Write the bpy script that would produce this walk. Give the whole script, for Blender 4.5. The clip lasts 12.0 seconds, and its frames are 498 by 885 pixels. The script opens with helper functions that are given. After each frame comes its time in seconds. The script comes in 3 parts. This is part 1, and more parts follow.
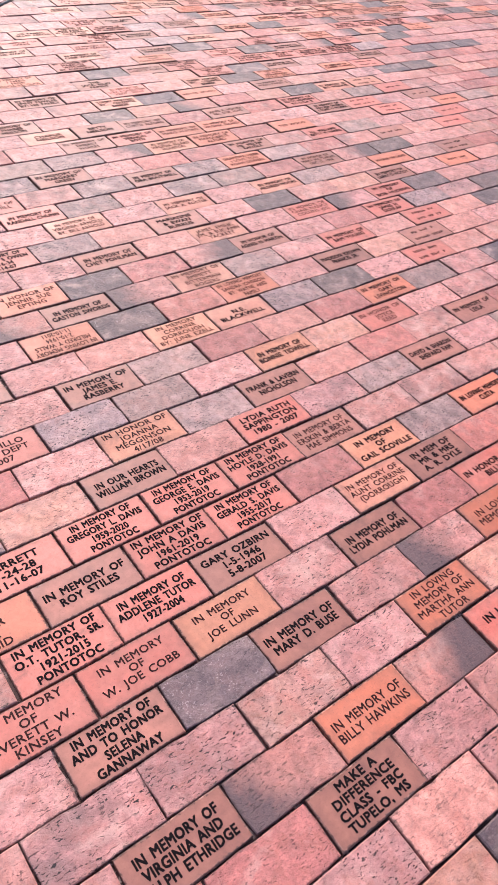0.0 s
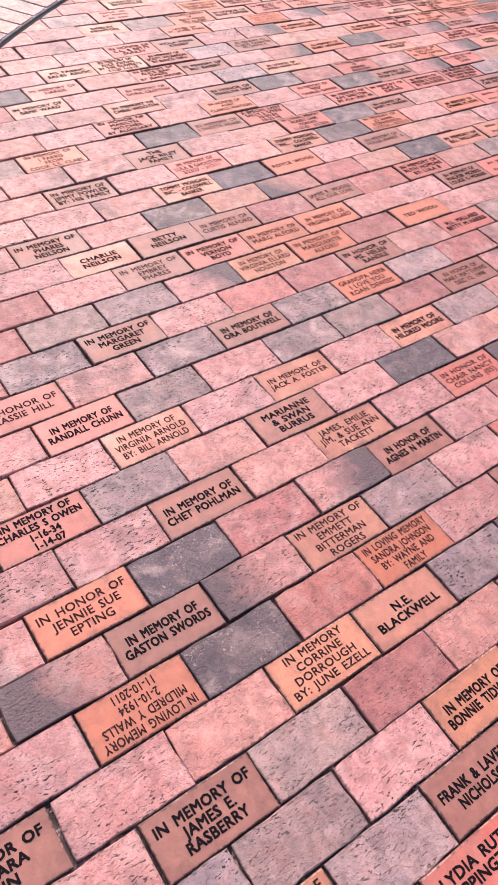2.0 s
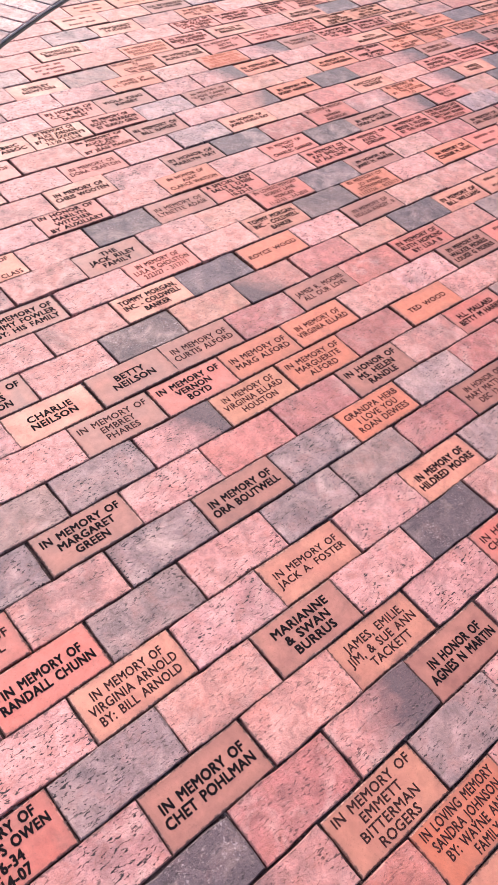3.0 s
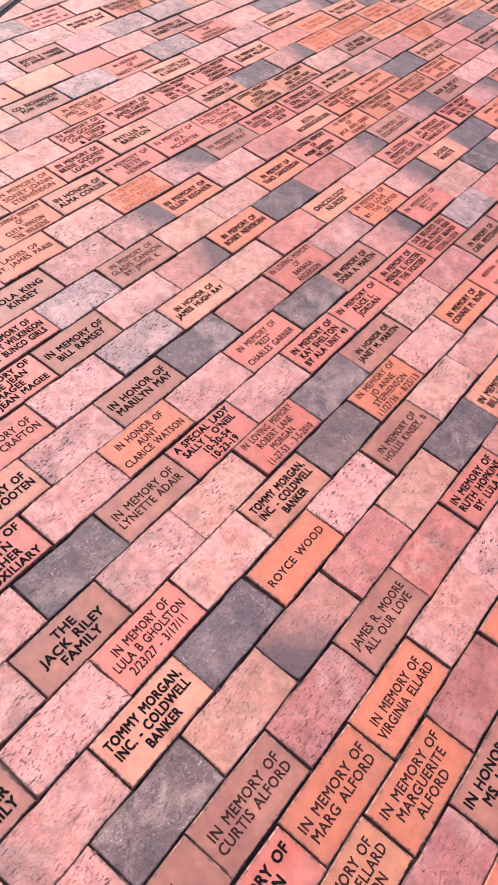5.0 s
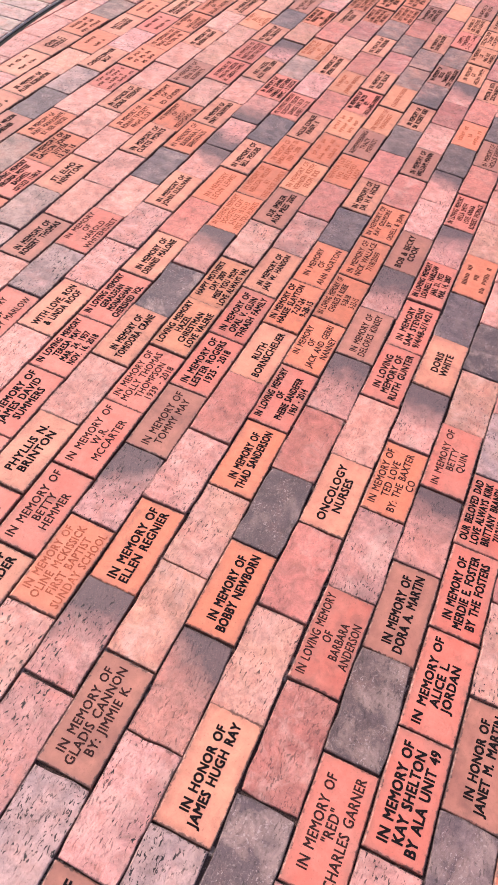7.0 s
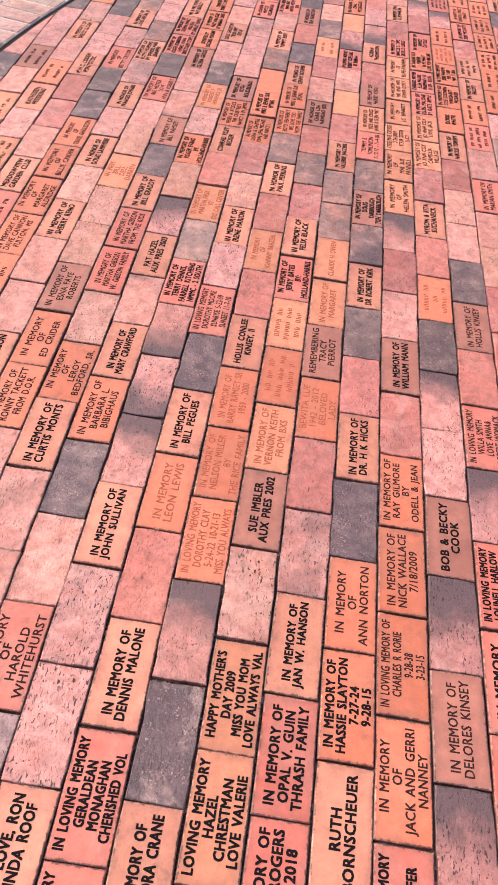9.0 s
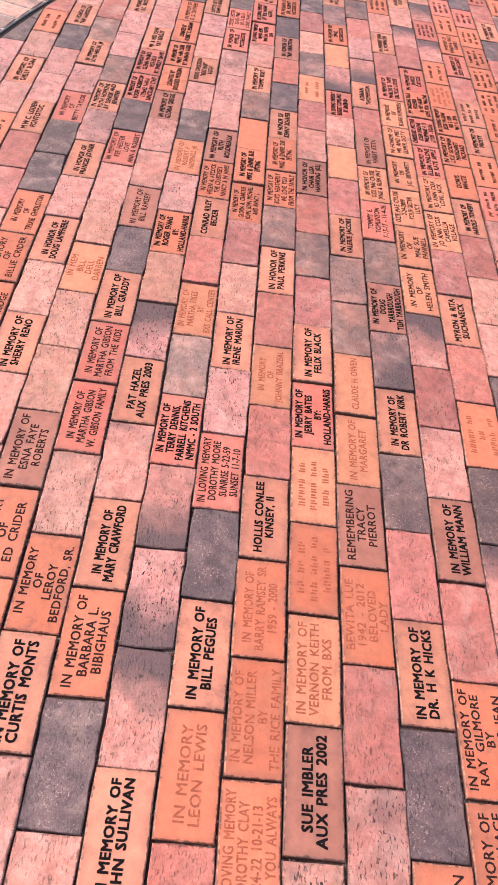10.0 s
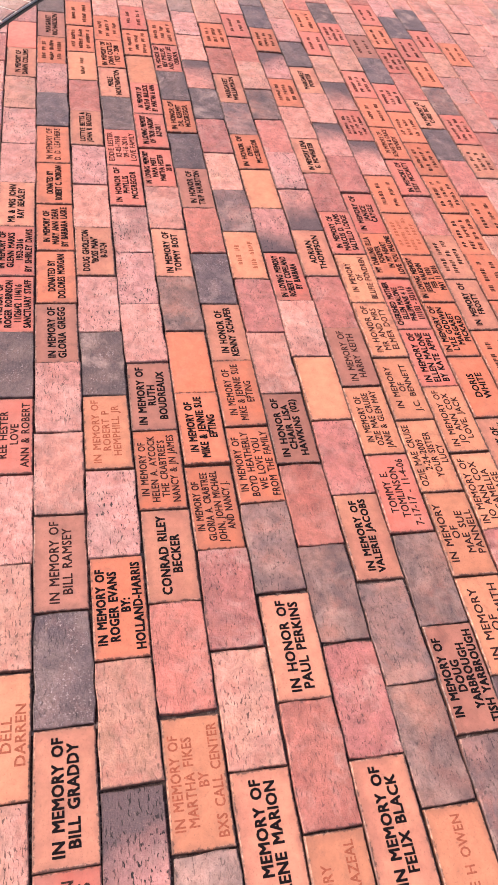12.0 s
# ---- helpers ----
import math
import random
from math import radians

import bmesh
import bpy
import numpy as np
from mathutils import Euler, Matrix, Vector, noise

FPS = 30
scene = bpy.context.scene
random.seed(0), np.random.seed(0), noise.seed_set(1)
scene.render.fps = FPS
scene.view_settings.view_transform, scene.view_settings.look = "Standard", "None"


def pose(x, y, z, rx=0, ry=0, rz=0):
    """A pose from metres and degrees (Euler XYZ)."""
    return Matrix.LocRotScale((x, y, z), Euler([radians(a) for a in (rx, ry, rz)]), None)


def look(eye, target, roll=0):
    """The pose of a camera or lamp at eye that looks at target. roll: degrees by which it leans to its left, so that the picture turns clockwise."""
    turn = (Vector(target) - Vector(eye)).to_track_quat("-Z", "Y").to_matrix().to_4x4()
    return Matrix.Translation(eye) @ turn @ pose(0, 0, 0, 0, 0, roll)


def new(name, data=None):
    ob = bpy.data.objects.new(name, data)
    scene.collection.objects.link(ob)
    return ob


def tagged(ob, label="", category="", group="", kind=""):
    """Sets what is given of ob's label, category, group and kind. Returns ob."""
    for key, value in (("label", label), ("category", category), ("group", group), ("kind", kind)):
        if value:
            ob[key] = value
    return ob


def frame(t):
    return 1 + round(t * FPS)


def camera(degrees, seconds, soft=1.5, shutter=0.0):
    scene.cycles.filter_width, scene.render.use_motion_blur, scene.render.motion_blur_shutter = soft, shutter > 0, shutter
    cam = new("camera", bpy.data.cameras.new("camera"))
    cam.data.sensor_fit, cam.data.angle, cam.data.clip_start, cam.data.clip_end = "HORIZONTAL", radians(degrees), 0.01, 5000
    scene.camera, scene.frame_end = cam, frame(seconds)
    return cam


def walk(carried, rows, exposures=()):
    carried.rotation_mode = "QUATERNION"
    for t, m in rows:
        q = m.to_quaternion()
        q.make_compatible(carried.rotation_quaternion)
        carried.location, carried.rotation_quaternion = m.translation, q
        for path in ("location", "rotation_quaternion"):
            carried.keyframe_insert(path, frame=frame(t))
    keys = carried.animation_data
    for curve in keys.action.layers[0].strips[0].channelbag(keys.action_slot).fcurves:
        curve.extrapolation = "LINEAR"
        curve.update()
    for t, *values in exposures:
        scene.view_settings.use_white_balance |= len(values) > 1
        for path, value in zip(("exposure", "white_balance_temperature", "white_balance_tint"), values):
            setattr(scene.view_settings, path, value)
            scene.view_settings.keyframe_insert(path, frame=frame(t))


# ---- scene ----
cam = camera(36.8, 12.0, soft=1.5)
PATH = [
    (0, (-3.163, -3.936, 1.272), (-2.153, -2.928, -0.129), 11.7),
    (0.5, (-3.055, -3.652, 1.251), (-2.089, -2.698, -0.218), 12.8),
    (1, (-2.92, -3.411, 1.222), (-1.971, -2.501, -0.285), 13.1),
    (1.5, (-2.795, -3.145, 1.241), (-1.879, -2.203, -0.267), 12.5),
    (2, (-2.728, -2.872, 1.25), (-1.814, -1.927, -0.257), 11.5),
    (2.5, (-2.57, -2.635, 1.24), (-1.636, -1.711, -0.268), 10.5),
    (3, (-2.429, -2.389, 1.25), (-1.473, -1.513, -0.273), 10.0),
    (3.2, (-2.387, -2.275, 1.256), (-1.425, -1.421, -0.275), 9.8),
    (4.8, (-1.917, -1.459, 1.282), (-0.846, -0.86, -0.298), 12.9),
    (5, (-1.86, -1.387, 1.272), (-0.77, -0.813, -0.303), 12.9),
    (5.5, (-1.64, -1.19, 1.265), (-0.508, -0.671, -0.3), 12.1),
    (6, (-1.488, -0.979, 1.254), (-0.321, -0.51, -0.301), 11.0),
    (6.5, (-1.329, -0.784, 1.247), (-0.121, -0.377, -0.294), 10.9),
    (7, (-1.086, -0.62, 1.237), (0.165, -0.271, -0.283), 10.7),
    (7.2, (-1.014, -0.552, 1.232), (0.255, -0.228, -0.279), 10.5),
    (8.8, (-0.239, -0.087, 1.301), (1.066, -0.022, -0.212), 8.2),
    (9, (-0.13, -0.021, 1.294), (1.18, 0.002, -0.218), 8.3),
    (9.5, (0.132, 0.115, 1.272), (1.434, 0.021, -0.243), 10.9),
    (10, (0.46, 0.209, 1.263), (1.745, 0.07, -0.264), 12.0),
    (10.5, (0.74, 0.34, 1.285), (2.001, 0.164, -0.258), 11.8),
    (11, (1.032, 0.389, 1.261), (2.274, 0.139, -0.286), 12.5),
    (11.5, (1.323, 0.387, 1.263), (2.553, 0.068, -0.281), 12.5),
    (12, (1.633, 0.405, 1.255), (2.839, -0.027, -0.282), 12.9),
]
EXPOSURES = [(0.0, 0.79, 6400, 22), (3.0, 0.89, 6400, 23), (6.0, 0.97, 6650, 21), (9.0, 0.98, 7050, 21), (12.0, 0.99, 7100, 20)]
walk(cam, [(t, look(eye, target, roll)) for t, eye, target, roll in PATH], EXPOSURES)

# ---- sky and sun: a bright, hazy sky with a broad soft sun ahead ----
SUN_UP, SUN_TURN = 41.0, 16.0
world = bpy.data.worlds.new("sky")
scene.world = world
world.use_nodes = True
wn = world.node_tree
wn.nodes.clear()
sky = wn.nodes.new("ShaderNodeTexSky")
sky.sky_type, sky.sun_disc = "NISHITA", False
sky.sun_elevation, sky.sun_rotation = radians(SUN_UP), radians(SUN_TURN)
sky.air_density, sky.dust_density, sky.ozone_density = 1.0, 4.0, 1.0
back = wn.nodes.new("ShaderNodeBackground")
back.inputs["Strength"].default_value = 0.13
out = wn.nodes.new("ShaderNodeOutputWorld")
wn.links.new(sky.outputs[0], back.inputs[0])
wn.links.new(back.outputs[0], out.inputs[0])
sun = new("sun", bpy.data.lights.new("sun", "SUN"))
sun.data.energy, sun.data.angle, sun.data.color = 1.4, radians(24), (1.0, 0.95, 0.88)
a, e = radians(SUN_TURN), radians(SUN_UP)
sun.matrix_world = look((0, 0, 8), Vector((0, 0, 8)) - Vector((math.sin(a) * math.cos(e), math.cos(a) * math.cos(e), math.sin(e))))

# ---- plan ----
LONG, WIDE = 0.205, 0.1010      # pitch of a paver along and across its course
HUB, RADIUS = Vector((1.973, -4.380)), 5.628   # the round field of pavers
DEPTH = 0.045                    # how deep a paver goes
# millimetres by which a course has crept along its line
DRIFT = {-38: -2, -36: 1, -35: 3, -34: -7, -33: -3, -30: 6, -27: -1, -26: 4, -25: -4, -24: 2, -22: 4, -21: 8, -20: 3, -19: -3, -18: 2, -17: -3, -16: -4, -15: -1, -14: -1, -12: -6, -11: -5, -10: 5, -9: 1, -8: 7, -7: -8, -6: -2, -5: -1, -4: -1, -3: 7, -2: 7, -1: -7, 0: -1, 1: 1, 2: -2, 3: 1, 4: 2}


# ---- materials ----
class Nodes:
    """A small writer of shader nodes."""

    def __init__(self, name):
        self.mat = bpy.data.materials.new(name)
        self.mat.use_nodes = True
        self.tree = self.mat.node_tree
        self.bsdf = self.tree.nodes["Principled BSDF"]

    def add(self, kind, **inputs):
        node = self.tree.nodes.new("ShaderNode" + kind)
        for key, value in inputs.items():
            self.put(node.inputs[key.replace("_", " ")], value)
        return node

    def put(self, socket, value):
        if isinstance(value, bpy.types.NodeSocket):
            self.tree.links.new(value, socket)
        else:
            socket.default_value = value

    def noise(self, where, scale, detail=3.0, rough=0.55, warp=0.0):
        return self.add("TexNoise", Vector=where, Scale=scale, Detail=detail, Roughness=rough, Distortion=warp).outputs["Fac"]

    def ramp(self, value, low, high, to_low=0.0, to_high=1.0):
        node = self.add("MapRange", Value=value)
        for key, v in (("From Min", low), ("From Max", high), ("To Min", to_low), ("To Max", to_high)):
            node.inputs[key].default_value = v
        return node.outputs[0]

    def mix(self, fac, a, b, blend="MIX"):
        node = self.tree.nodes.new("ShaderNodeMix")
        node.data_type, node.blend_type = "RGBA", blend
        self.put(node.inputs[0], fac)
        self.put(node.inputs[6], a if isinstance(a, bpy.types.NodeSocket) else (*a, 1))
        self.put(node.inputs[7], b if isinstance(b, bpy.types.NodeSocket) else (*b, 1))
        return node.outputs[2]

    def math(self, op, a, b=0.0):
        node = self.tree.nodes.new("ShaderNodeMath")
        node.operation = op
        self.put(node.inputs[0], a)
        self.put(node.inputs[1], b)
        return node.outputs[0]

    def stretched(self, where, sx, sy, sz=1.0):
        node = self.add("Mapping", Vector=where)
        node.inputs["Scale"].default_value = (sx, sy, sz)
        return node.outputs[0]

    def shifted(self, where, by):
        """where, moved by a random amount for each piece"""
        node = self.tree.nodes.new("ShaderNodeVectorMath")
        node.operation = "ADD"
        self.put(node.inputs[0], where)
        self.put(node.inputs[1], by)
        return node.outputs[0]

    def done(self, colour, rough, height=None, strength=0.5, distance=0.001, specular=0.4):
        self.put(self.bsdf.inputs["Base Color"], colour)
        self.put(self.bsdf.inputs["Roughness"], rough)
        self.bsdf.inputs["Specular IOR Level"].default_value = specular
        if height is not None:
            bump = self.add("Bump", Height=height, Strength=strength, Distance=distance)
            self.put(self.bsdf.inputs["Normal"], bump.outputs[0])
        return self.mat


def piece_random(n, joined):
    if joined:
        return n.add("NewGeometry").outputs["Random Per Island"]
    return n.add("ObjectInfo").outputs["Random"]


def paver(name, main, other, dark, flash=0.0, cloud=0.3, slits=1.0, rust=0.3, fleck=0.0, patchy=0.18, joined=False):
    """Wire-cut clay paver: pocked, dragged face, mottled from main to other, with dark firing marks; flash: how much of one end is burnt."""
    n = Nodes(name)
    rnd = piece_random(n, joined)
    here = n.add("NewGeometry").outputs["Position"]
    here = n.shifted(here, n.math("MULTIPLY", rnd, 7.0))
    second, third = n.math("FRACT", n.math("MULTIPLY", rnd, 17.3)), n.math("FRACT", n.math("MULTIPLY", rnd, 41.7))
    broad = n.noise(here, 12.0, 4.0, 0.6, 0.4)
    blotch = n.noise(here, 36.0, 6.0, 0.7, 0.5)
    fine = n.noise(here, 190.0, 3.0, 0.65)
    grit = n.noise(here, 560.0, 2.0, 0.6)
    colour = n.mix(n.ramp(broad, 0.5 - patchy, 0.5 + patchy), main, other)
    # each piece leans to rust or to lilac
    lean = n.mix(third, (1.04, 0.97, 0.90), (0.98, 0.99, 1.08))
    colour = n.mix(1.0, colour, lean, "MULTIPLY")
    tint = n.math("MULTIPLY", n.ramp(rnd, 0.0, 1.0, 0.82, 1.2), n.ramp(blotch, 0.3, 0.7, 0.60, 1.38))
    colour = n.mix(1.0, colour, n.add("CombineColor", Red=tint, Green=tint, Blue=tint).outputs[0], "MULTIPLY")
    warm = n.ramp(n.noise(here, 24.0, 5.0, 0.65, 0.4), 0.50, 0.64, 0.0, 1.6 * rust)
    colour = n.mix(warm, colour, (0.47, 0.155, 0.115))
    # paler bloom of lime in soft patches
    bloom = n.math("MULTIPLY", n.ramp(n.noise(n.shifted(here, second), 15.0, 5.0, 0.65, 0.5), 0.50, 0.68), n.ramp(second, 0.0, 1.0, 0.15, 0.8))
    colour = n.mix(bloom, colour, n.mix(0.55, other, (0.70, 0.47, 0.40)))
    # smoky clouds from the kiln, more on some pieces than on others
    smoke = n.noise(here, 8.0, 4.0, 0.55, 0.2)
    smoke = n.math("MULTIPLY", n.ramp(smoke, 0.48, 0.68), n.ramp(second, 0.2, 1.0, 0.0, 2.0 * cloud))
    colour = n.mix(smoke, colour, COAL)
    if flash:
        local = n.add("TexCoord").outputs["Object"]
        along = n.add("SeparateXYZ", Vector=local).outputs[0]
        if flash < 0:
            along = n.math("MULTIPLY", along, -1.0)
        across = n.math("MULTIPLY", n.add("SeparateXYZ", Vector=local).outputs[1], n.math("SUBTRACT", third, 0.5))
        edge = n.math("ADD", along, n.math("MULTIPLY", n.noise(here, 17.0, 5.0, 0.62, 0.3), 0.13))
        edge = n.math("ADD", n.math("ADD", edge, n.math("MULTIPLY", second, 0.045)), n.math("MULTIPLY", across, 1.6))
        colour = n.mix(n.ramp(edge, 0.050, 0.145, 0.0, abs(flash)), colour, dark)
    colour = n.mix(n.ramp(fine, 0.55, 0.72, 0.0, 0.38), colour, dark)
    colour = n.mix(n.ramp(grit, 0.58, 0.76, 0.0, 0.35), colour, n.mix(0.5, other, (0.66, 0.47, 0.40)))
    # short drag slits of the cutting wire, many on some pieces and few on others
    slit = n.noise(n.stretched(here, 105.0, 280.0, 105.0), 1.0, 2.0, 0.5, 0.7)
    patch = n.math("MULTIPLY", n.ramp(n.noise(here, 16.0, 3.0), 0.40, 0.56, 0.18, 1.0), n.ramp(third, 0.0, 0.8, 0.4, slits))
    cut = n.math("MULTIPLY", n.ramp(slit, 0.603, 0.632), patch)
    colour = n.mix(cut, colour, (0.018, 0.011, 0.012))
    if fleck:
        chip = n.math("MULTIPLY", n.ramp(n.noise(here, 210.0, 3.0, 0.7, 0.6), 0.575, 0.63), n.ramp(n.noise(here, 24.0, 3.0), 0.45, 0.62, 0.15, 1.0))
        colour = n.mix(n.math("MULTIPLY", chip, fleck), colour, (0.46, 0.36, 0.35))
    if not joined:
        xyz = n.add("SeparateXYZ", Vector=n.add("TexCoord").outputs["Object"])
        ax = n.math("SUBTRACT", 0.1012, n.math("ABSOLUTE", xyz.outputs[0]))
        ay = n.math("SUBTRACT", 0.0492, n.math("ABSOLUTE", xyz.outputs[1]))
        rim = n.math("SUBTRACT", n.math("MINIMUM", ax, ay), n.math("MULTIPLY", n.ramp(n.noise(here, 85.0, 5.0, 0.75), 0.45, 0.72), 0.0075))
        colour = n.mix(n.ramp(rim, -0.0012, 0.0010, 0.62, 0.0), colour, (0.05, 0.03, 0.03))
    height = n.math("ADD", n.math("MULTIPLY", fine, 0.9), n.math("MULTIPLY", grit, 0.35))
    height = n.math("ADD", height, n.math("MULTIPLY", blotch, 1.0))
    height = n.math("SUBTRACT", height, n.math("MULTIPLY", cut, 2.4))
    return n.done(colour, n.ramp(fine, 0.3, 0.7, 0.44, 0.66), height, 0.75, 0.0024, 0.5)


def tile(name, main, other, joined=False):
    """Smooth pressed face of an engraved paver: soiled at the rim, stained and mottled."""
    n = Nodes(name)
    rnd = piece_random(n, joined)
    here = n.add("NewGeometry").outputs["Position"]
    here = n.shifted(here, n.math("MULTIPLY", rnd, 5.0))
    broad = n.noise(here, 11.0, 4.0, 0.6, 0.5)
    blotch = n.noise(here, 48.0, 4.0, 0.65, 0.3)
    fine = n.noise(here, 260.0, 3.0, 0.65)
    dirt = (0.15, 0.068, 0.055)
    colour = n.mix(n.ramp(broad, 0.34, 0.66), main, other)
    tint = n.math("MULTIPLY", n.ramp(rnd, 0.0, 1.0, 0.84, 1.14), n.ramp(blotch, 0.3, 0.7, 0.86, 1.13))
    colour = n.mix(1.0, colour, n.add("CombineColor", Red=tint, Green=tint, Blue=tint).outputs[0], "MULTIPLY")
    if not joined:
        xyz = n.add("SeparateXYZ", Vector=n.add("TexCoord").outputs["Object"])
        ax = n.math("SUBTRACT", 0.1009, n.math("ABSOLUTE", xyz.outputs[0]))
        ay = n.math("SUBTRACT", 0.0489, n.math("ABSOLUTE", xyz.outputs[1]))
        near = n.math("MINIMUM", ax, ay)
        soft = n.math("SUBTRACT", near, n.math("MULTIPLY", n.ramp(broad, 0.35, 0.65), 0.012))
        colour = n.mix(n.ramp(soft, -0.008, 0.009, 0.32, 0.0), colour, dirt)
        hard = n.math("SUBTRACT", near, n.math("MULTIPLY", n.ramp(n.noise(here, 110.0, 4.0, 0.7), 0.38, 0.72), 0.0056))
        # worn: patchy pale arris, the edge highlight painted into the colour
        worn = n.math("MULTIPLY", n.ramp(near, 0.0012, 0.0042, 1.0, 0.0), n.ramp(n.noise(here, 34.0, 4.0, 0.65), 0.46, 0.60, 0.0, 0.6))
        colour = n.mix(worn, colour, n.mix(0.5, main, (0.78, 0.52, 0.42)))
        colour = n.mix(n.ramp(hard, -0.001, 0.0012, 0.75, 0.0), colour, (0.04, 0.022, 0.02))
    colour = n.mix(n.ramp(fine, 0.58, 0.74, 0.0, 0.4), colour, dirt)
    stain = n.noise(here, 26.0, 5.0, 0.7, 0.4)
    amount = n.ramp(n.math("FRACT", n.math("MULTIPLY", rnd, 13.7)), 0.3, 1.0, 0.1, 0.65)
    colour = n.mix(n.math("MULTIPLY", n.ramp(stain, 0.54, 0.72), amount), colour, dirt)
    height = n.math("ADD", fine, n.math("MULTIPLY", blotch, 0.8))
    return n.done(colour, n.ramp(broad, 0.3, 0.7, 0.44, 0.62), height, 0.4, 0.0008, 0.5)


def ink(name, colour, under, worn):
    """Paint or soot in the cut letters, rubbed away in places down to the clay."""
    n = Nodes(name)
    here = n.add("NewGeometry").outputs["Position"]
    fac = n.ramp(n.noise(here, 170.0, 3.0, 0.65), 0.62 - worn, 0.80 - worn, 0.0, 0.85)
    return n.done(n.mix(fac, colour, under), 0.9, n.noise(here, 500.0), 0.3, 0.0005, 0.05)


PINK, BUFF, MAUVE = (0.53, 0.222, 0.188), (0.55, 0.270, 0.195), (0.42, 0.135, 0.112)
COAL, GREY = (0.090, 0.061, 0.067), (0.21, 0.135, 0.130)
PAVERS = {
    "p": dict(main=PINK, other=(0.59, 0.29, 0.245), dark=GREY),
    "t": dict(main=BUFF, other=(0.57, 0.275, 0.225), dark=(0.25, 0.16, 0.13), cloud=0.2),
    "r": dict(main=MAUVE, other=(0.47, 0.175, 0.143), dark=(0.17, 0.075, 0.08), cloud=0.15, slits=0.6),
    "g": dict(main=(0.235, 0.158, 0.150), other=(0.42, 0.258, 0.225), dark=(0.12, 0.08, 0.085), cloud=0.30, slits=1.1, rust=0.12),
    "k": dict(main=(0.160, 0.103, 0.100), other=(0.35, 0.185, 0.150), dark=(0.10, 0.066, 0.068), cloud=0.5, slits=0.7, rust=0.18, patchy=0.15),
    "d": dict(main=COAL, other=(0.165, 0.108, 0.104), dark=(0.045, 0.033, 0.038), slits=0.55, rust=0.04, fleck=0.7),
    "m": dict(main=PINK, other=(0.49, 0.23, 0.195), dark=COAL, flash=0.92, cloud=0.1, rust=0.25),
    "n": dict(main=PINK, other=(0.49, 0.23, 0.195), dark=COAL, flash=-0.92, cloud=0.1, rust=0.25),
}
TILES = {
    "O": dict(main=(0.61, 0.170, 0.090), other=(0.58, 0.190, 0.112)),
    "S": dict(main=(0.58, 0.145, 0.103), other=(0.58, 0.200, 0.150)),
    "B": dict(main=(0.30, 0.116, 0.086), other=(0.44, 0.176, 0.125)),
    "T": dict(main=(0.61, 0.252, 0.160), other=(0.52, 0.195, 0.132)),
    "Y": dict(main=(0.62, 0.245, 0.140), other=(0.60, 0.225, 0.130)),
}
KINDS = {"p": "pink_paver", "t": "buff_paver", "r": "mauve_paver", "g": "grey_paver", "k": "rusty_grey_paver", "d": "charcoal_paver", "m": "flashed_paver", "n": "flashed_paver_turned",
         "O": "orange_face", "S": "salmon_face", "B": "brown_face", "T": "tan_face", "Y": "yellow_face"}
MATS = {k: paver(KINDS[k], **v) for k, v in PAVERS.items()} | {k: tile(KINDS[k], **v) for k, v in TILES.items()}
JOINED = {k: paver(KINDS[k] + "_far", joined=True, **{a: b for a, b in v.items() if a != "flash"}) for k, v in PAVERS.items()}
JOINED |= {k: tile(KINDS[k] + "_far", joined=True, **v) for k, v in TILES.items()}
INK = ink("black_letter_paint", (0.012, 0.009, 0.010), (0.11, 0.05, 0.042), -0.01)
FAINT = ink("bare_cut_letters", (0.036, 0.018, 0.017), (0.19, 0.075, 0.058), 0.06)
GHOST = ink("worn_cut_letters", (0.34, 0.098, 0.060), (0.54, 0.17, 0.103), 0.14)
INKS = {"!": INK, "~": FAINT, "-": GHOST}


def sand_material():
    n = Nodes("joint_sand")
    here = n.add("NewGeometry").outputs["Position"]
    fine, broad = n.noise(here, 420.0, 3.0), n.noise(here, 6.0, 3.0)
    colour = n.mix(n.ramp(fine, 0.35, 0.7), (0.030, 0.021, 0.021), (0.12, 0.078, 0.072))
    colour = n.mix(n.ramp(broad, 0.5, 0.7, 0.0, 0.55), colour, (0.24, 0.165, 0.145))
    crumbs = n.math("MULTIPLY", n.ramp(n.noise(here, 70.0, 4.0, 0.7), 0.54, 0.62), n.ramp(n.noise(here, 14.0, 2.0), 0.45, 0.6))
    colour = n.mix(n.math("MULTIPLY", crumbs, 0.85), colour, (0.50, 0.39, 0.35))
    return n.done(colour, 0.95, fine, 0.8, 0.003, 0.1)


def concrete_material(name, low, high):
    n = Nodes(name)
    here = n.add("NewGeometry").outputs["Position"]
    fine, broad = n.noise(here, 260.0, 4.0), n.noise(here, 2.2, 5.0, 0.65)
    colour = n.mix(n.ramp(broad, 0.35, 0.68), low, high)
    colour = n.mix(n.ramp(fine, 0.55, 0.8, 0.0, 0.4), colour, tuple(0.6 * c for c in low))
    return n.done(colour, 0.85, fine, 0.5, 0.002, 0.25)


SAND = sand_material()
CONCRETE = concrete_material("pale_concrete", (0.33, 0.28, 0.25), (0.43, 0.37, 0.33))
# near-black colour that paints the shade in the gap round the field
GAP_SHADE = concrete_material("black_gap_shade", (0.012, 0.010, 0.010), (0.022, 0.018, 0.017))
MORTAR = concrete_material("white_mortar", (0.56, 0.51, 0.47), (0.66, 0.61, 0.56))


# ---- mesh writers ----
def part(name, mesh, parent, place=None):
    ob = new(name, mesh)
    ob.parent = parent
    if place is not None:
        ob.matrix_basis = place
    return ob


